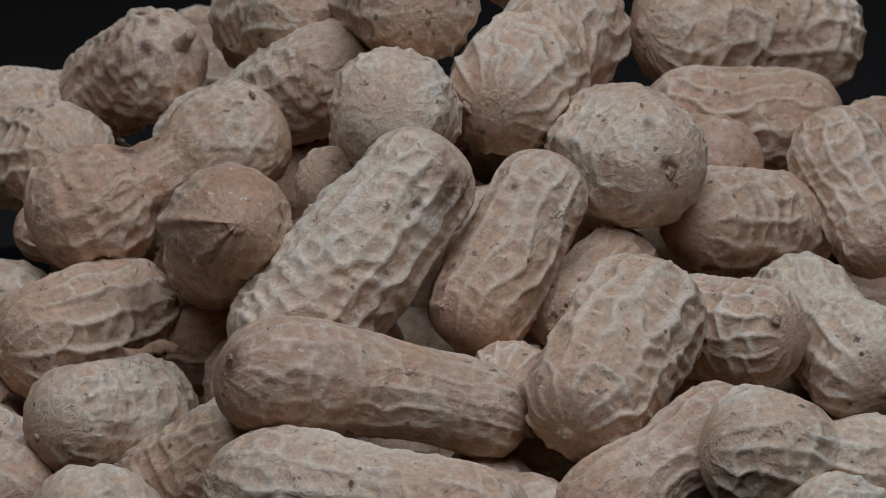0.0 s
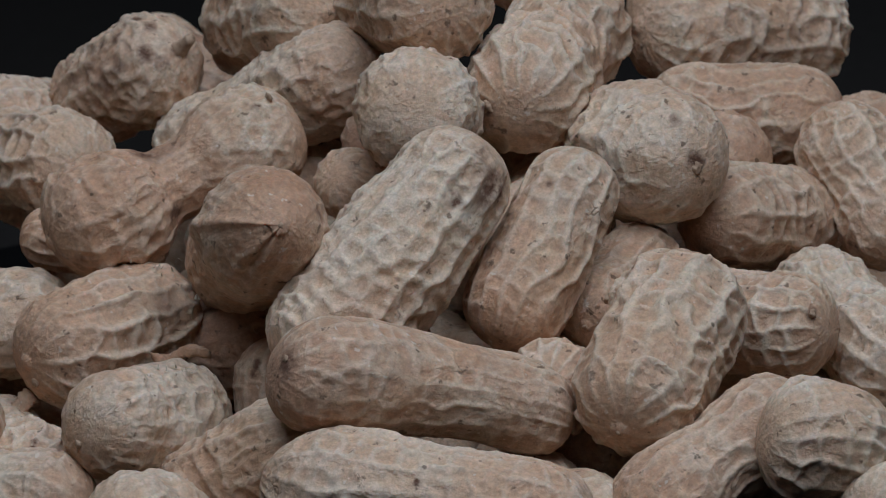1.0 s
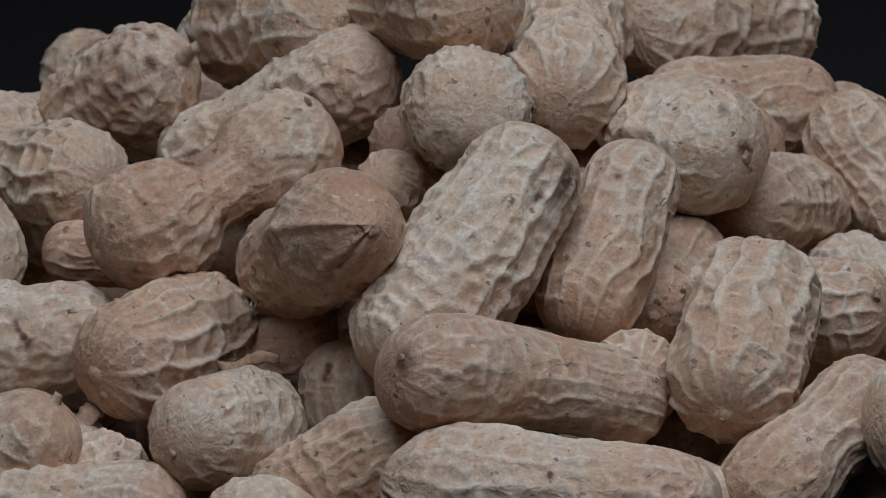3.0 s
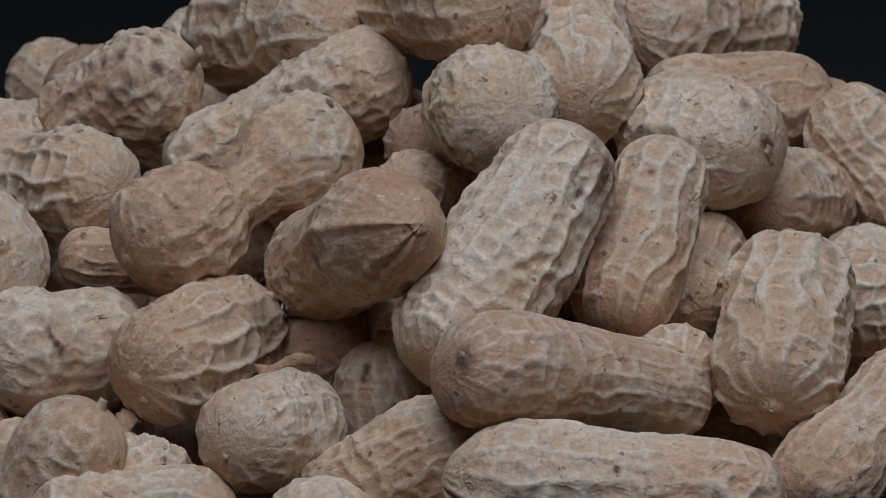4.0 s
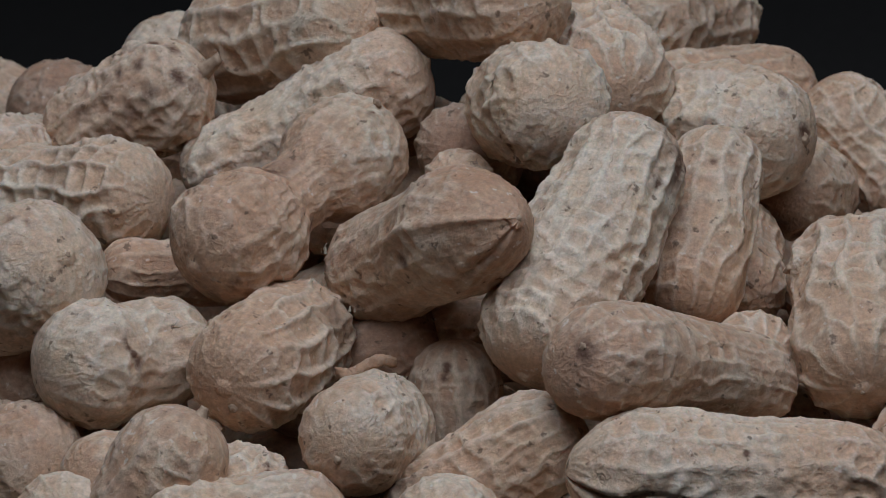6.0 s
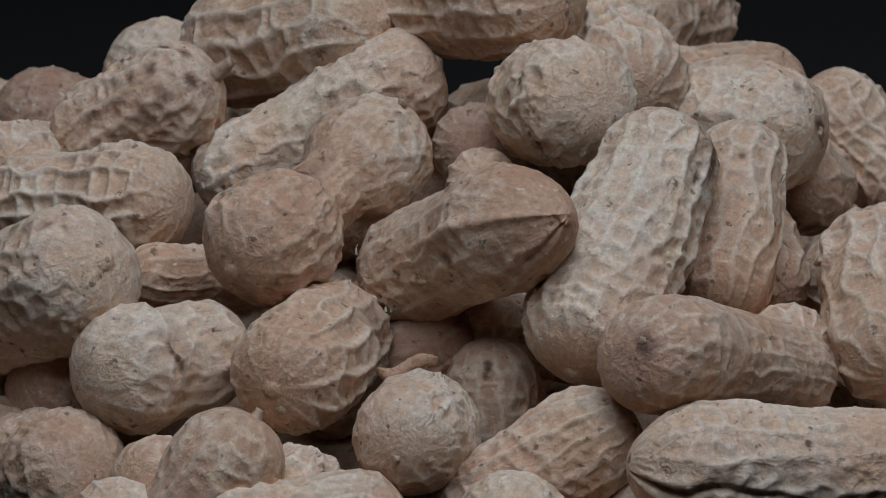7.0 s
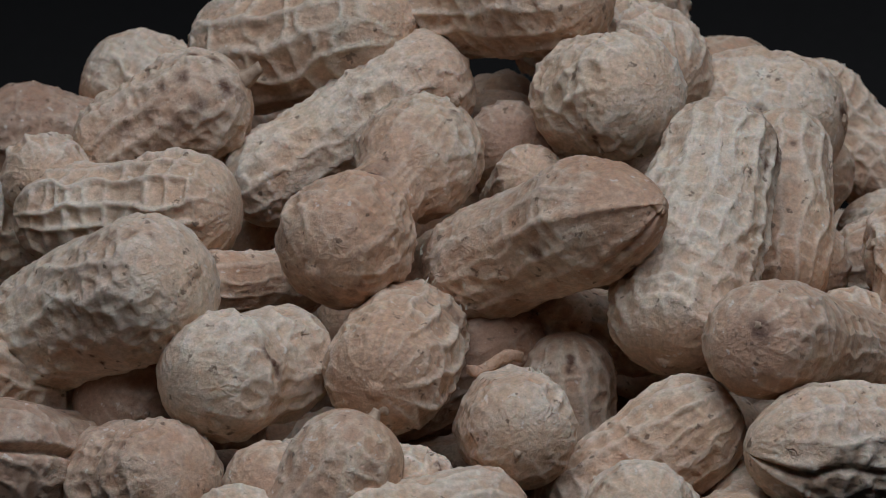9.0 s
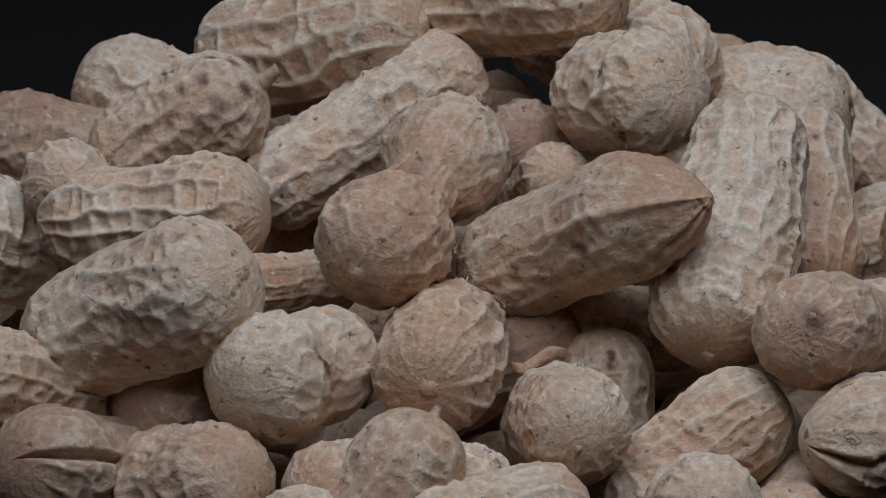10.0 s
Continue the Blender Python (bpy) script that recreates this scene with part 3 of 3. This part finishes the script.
pod = peanut('tan peanut shell with ribs meeting at a dark stem scar', (0.0014, -0.0254, 0.0494, 0.0075), (0.0088, -0.0042, 0.0523, 0.0074), waist=0.9, shade='tan', ribby=0.9, relief=1.0, ribs=13, cell=0.0045, stains=[(-0.0034, -0.0306, 0.0491, 0.001, 1.0)], seed=272, roll=65, scarred=True)
stem_scar(pod, (-0.0034, -0.0306, 0.0491), 0.0008, 31)
peanut('large tan peanut shell high in the heap', (0.0397, 0.0174, 0.0461, 0.0079), (0.0262, 0.0090, 0.0491, 0.0078), ends=(1.14, 1.15), waist=0.98, shade='tan', ribby=0.5, relief=0.9, seed=626, roll=96, ribs=13)
peanut('brown ribbed peanut shell behind the others', (0.0366, -0.0050, 0.0389, 0.0064), (0.0250, -0.0036, 0.0398, 0.0062), ends=(1.14, 1.15), waist=1.0, shade='ruddy', ribby=0.9, relief=0.8, seed=888, roll=55, ribs=14)
pod = peanut('round pale peanut shell with a cracked tip', (0.0160, -0.0340, 0.0412, 0.0079), (0.0144, -0.0307, 0.0413, 0.0084), ends=(1.13, 1.15), dimple=0.2, keel=(0.0101, -0.0425, 0.0451, 0.085, 1.0), shade='pale', ribby=0.15, relief=0.8, waist=1.0, stains=[(0.0203, -0.043, 0.041, 0.0013, 0.9), (0.0185, -0.0426, 0.0483, 0.0008, 0.7)], seed=311, roll=196, ribs=12, scarred=True)
stem_scar(pod, (0.0201, -0.0431, 0.0411), 0.0007, 35)
pod = peanut('plump tan peanut shell with long ribs', (0.0142, -0.0605, 0.0267, 0.0075), (0.0088, -0.0694, 0.0217, 0.0077), ends=(1.11, 1.15), waist=1.0, shade='tan', ribby=1.0, lumps=0.5, relief=0.9, ribs=12, seed=792, roll=308)
stem_scar(pod, (0.0061, -0.0579, 0.0298), 0.0008, 21)
peanut('reddish brown peanut shell with a wrinkled end', (0.0257, -0.0286, 0.0316, 0.0062), (0.0345, -0.0187, 0.0285, 0.0063), ends=(1.15, 1.15), waist=1.0, shade='ruddy', ribby=0.6, relief=0.7, stains=[(0.0248, -0.0308, 0.0285, 0.0013, 0.95), (0.0216, -0.0327, 0.0288, 0.0022, 0.5)], seed=377, roll=310, ribs=11)
peanut('tan peanut shell leaning outwards', (0.0424, -0.0169, 0.0357, 0.0060), (0.0454, -0.0226, 0.0285, 0.0059), ends=(1.15, 1.15), waist=0.9, shade='tan', ribby=0.5, relief=1.0, seed=936, roll=207, ribs=12)
pod = peanut('tan peanut shell with creases meeting at its tip', (0.0277, -0.0505, 0.0224, 0.0063), (0.0210, -0.0458, 0.0222, 0.0059), ends=(1.14, 1.15), shade='tan', ribby=1.0, relief=0.9, ribs=14, stains=[(0.0321, -0.0591, 0.0252, 0.0009, 0.8)], seed=628, roll=39, scarred=True)
stem_scar(pod, (0.032, -0.0591, 0.0252), 0.0006, 40)
peanut('pale peanut shell with a rough skin', (0.0356, -0.0341, 0.0208, 0.0063), (0.0410, -0.0463, 0.0170, 0.0070), ends=(1.16, 1.15), waist=0.86, shade='pale', ribby=0.3, relief=0.9, seed=339, roll=186, ribs=13)
peanut('pale curved peanut shell with a thick rounded end', (0.0279, -0.0830, 0.0161, 0.0070), (0.0395, -0.0807, 0.0126, 0.0058), ends=(1.15, 1.15), waist=0.72, shade='pale', ribby=0.6, relief=1.0, crust=0.4, seed=171, roll=259, ribs=13)
peanut('pale peanut shell at the foot of the heap', (0.0345, -0.0880, 0.0085, 0.0056), (0.0404, -0.0820, 0.0057, 0.0056), dimple=0.4, shade='pale', ribby=0.4, relief=0.8, seed=64, roll=40, ribs=12)
peanut('reddish brown peanut shell low in the heap', (0.0215, -0.0758, 0.0163, 0.0057), (0.0100, -0.0805, 0.0102, 0.0063), ends=(1.15, 1.17), waist=0.85, shade='ruddy', ribby=0.4, relief=0.8, seed=155, roll=281, ribs=14)
peanut('tan peanut shell wedged behind two upright ones', (0.0120, -0.0368, 0.0278, 0.0053), (0.0067, -0.0466, 0.0258, 0.0051), shade='tan', seed=789, roll=311, ribs=13)
peanut('small peanut shell with a wrinkled tip', (-0.0014, -0.0605, 0.0197, 0.0056), (0.0010, -0.0484, 0.0161, 0.0053), ends=(1.16, 1.15), shade='tan', ribby=1.0, relief=1.0, seed=626, roll=352, ribs=13)
peanut('pale peanut shell deep in the heap', (-0.0218, -0.0277, 0.0396, 0.0043), (-0.0172, -0.0209, 0.0350, 0.0049), ends=(1.16, 1.15), shade='pale', seed=688, roll=26, ribs=11)
peanut('peanut shell deep in the heap, shade put into its brown', (-0.0163, -0.0187, 0.0422, 0.0053), (-0.0102, -0.0117, 0.0385, 0.0051), shade='dark', seed=611, roll=196, ribs=13)
peanut('smooth brown peanut shell with a dark slit', (-0.0332, -0.0447, 0.0187, 0.0056), (-0.0335, -0.0449, 0.0092, 0.0057), ends=(1.14, 1.15), shade='ruddy', relief=0.6, stains=[(-0.0365, -0.0488, 0.0238, 0.0006, 0.9), (-0.0367, -0.0490, 0.0229, 0.0006, 0.9), (-0.0368, -0.0491, 0.0221, 0.0007, 0.9)], crust=0.7, seed=911, roll=270, ribs=13)
peanut('crinkled brown peanut shell deep in the heap', (-0.0277, -0.0391, 0.0237, 0.0049), (-0.0195, -0.0431, 0.0217, 0.0047), dimple=0.3, shade='ruddy', relief=1.4, ribby=0.2, seed=170, roll=218, ribs=14)
peanut('dull peanut shell deep in the heap, shade put into its brown', (-0.0364, -0.0353, 0.0222, 0.0060), (-0.0456, -0.0295, 0.0188, 0.0057), shade='dark', relief=0.6, seed=151, roll=301, ribs=12)
peanut('tan peanut shell at the back of the heap', (-0.0269, 0.0409, 0.0458, 0.0071), (-0.0200, 0.0304, 0.0409, 0.0068), dimple=0.5, shade='tan', seed=37, roll=329, ribs=12)
peanut('brown peanut shell at the back of the heap', (-0.0421, 0.0453, 0.0418, 0.0069), (-0.0337, 0.0363, 0.0381, 0.0067), shade='dark', relief=0.7, seed=137, roll=157, ribs=11)
peanut('tan peanut shell at the back of the heap', (-0.0422, 0.0695, 0.0395, 0.0063), (-0.0364, 0.0599, 0.0352, 0.0061), shade='tan', relief=0.7, seed=874, roll=115, ribs=14)
peanut('pale peanut shell at the back of the heap', (-0.0641, 0.0147, 0.0439, 0.0051), (-0.0571, 0.0213, 0.0420, 0.0049), shade='pale', seed=709, roll=163, ribs=12)
peanut('pale upright peanut shell at the edge of the heap', (-0.0691, 0.0264, 0.0373, 0.0074), (-0.0569, 0.0217, 0.0322, 0.0071), shade='pale', seed=898, roll=161, ribs=12)
peanut('tan peanut shell at the edge of the heap', (-0.0914, 0.0001, 0.0270, 0.0061), (-0.0806, 0.0001, 0.0228, 0.0059), shade='ruddy', seed=95, roll=69, ribs=14)
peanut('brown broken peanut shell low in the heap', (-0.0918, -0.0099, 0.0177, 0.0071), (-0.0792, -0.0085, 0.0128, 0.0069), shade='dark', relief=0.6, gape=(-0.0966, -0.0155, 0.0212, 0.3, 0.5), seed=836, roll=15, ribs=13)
peanut('brown peanut shell under others, shade put into its colour', (-0.0727, -0.0107, 0.0204, 0.0068), (-0.0608, -0.0089, 0.0157, 0.0066), shade='dark', relief=0.7, seed=923, roll=47, ribs=12)
peanut('brown peanut shell at the back of the heap', (0.0486, 0.0098, 0.0321, 0.0056), (0.0389, 0.0079, 0.0282, 0.0054), shade='ruddy', seed=623, roll=238, ribs=12)
peanut('tan peanut shell at the top of the heap', (0.0042, 0.0008, 0.0598, 0.0050), (0.0117, 0.0067, 0.0598, 0.0051), shade='tan', seed=836, roll=330, ribs=11)
shell_fragment('pale dry inner skin of a broken shell', (-0.0836, 0.0006, 0.0207), (-0.0776, -0.0047, 0.0206), 0.009, (0.2, -0.9, 0.5), 0.1, 5, INSIDE)
shell_fragment('thin pale flake of shell lying between pods', (-0.0675, -0.0420, 0.0184), (-0.0629, -0.0406, 0.0199), 0.0030, (0.1, -0.5, 1), 0.15, 9, SHELL["tan"])
shell_fragment('broken pale sliver of peanut shell resting on a pod', (-0.0487, -0.0438, 0.0243), (-0.0418, -0.0464, 0.0251), 0.0017, (0.1, -0.6, 1), 0.5, 3, SHELL["ruddy"])

# ---- peanuts deeper in the heap and round its back, which hold up the others ----


def fill_heap(count):
    rng = random.Random(7)
    taken = [(Vector(q[:3]), q[3]) for _, a, b in PEANUTS for q in (a, b)]
    taken += [((Vector(a[:3]) + Vector(b[:3])) / 2, min(a[3], b[3]) * 0.9) for _, a, b in PEANUTS]
    made = 0
    for _ in range(20000):
        if made >= count:
            break
        r = 0.0062 * rng.uniform(0.9, 1.1)
        ang, rad = rng.uniform(0, 2 * math.pi), 0.125 * math.sqrt(rng.random())
        top = 0.170 - 0.107 - 0.5 * rad - 0.019
        seen = math.sin(ang) < 0.35 and rad > 0.03
        z = rng.uniform(r, max(r + 0.0005, top - (0.009 if seen else -0.006)))
        c = Vector((rad * math.cos(ang), rad * math.sin(ang), z))
        turn, tip = rng.uniform(0, 2 * math.pi), rng.uniform(-0.25, 0.25)
        half = Vector((math.cos(turn), math.sin(turn), tip)).normalized() * r * 0.95
        lobes = [(c - half, r), (c + half, r * 0.97)]
        if min(q[0].z - q[1] for q in lobes) < 0 or any((p - c2).length < 0.86 * (s + r2) for p, s in taken for c2, r2 in lobes):
            continue
        if z > top + 0.007:
            continue
        taken.extend(lobes)
        peanut("tan peanut shell buried in the heap", (*lobes[0][0], r), (*lobes[1][0], r * 0.97), waist=rng.uniform(0.75, 0.92), seed=rng.randrange(900), roll=rng.randrange(360),
               shade=rng.choice(["tan", "ruddy"]), fine=False)
        made += 1


fill_heap(190)


# ---- the plate turns, and all that lies on it ----


def motions():
    things = [PLATE] + LOOSE + [ob for ob, _, _ in PEANUTS]
    for ob in things:
        rest = ob.matrix_basis.copy()
        walk(ob, [(float(t), Matrix.Rotation(radians(TURN * t), 4, "Z") @ rest) for t in range(11)])


motions()
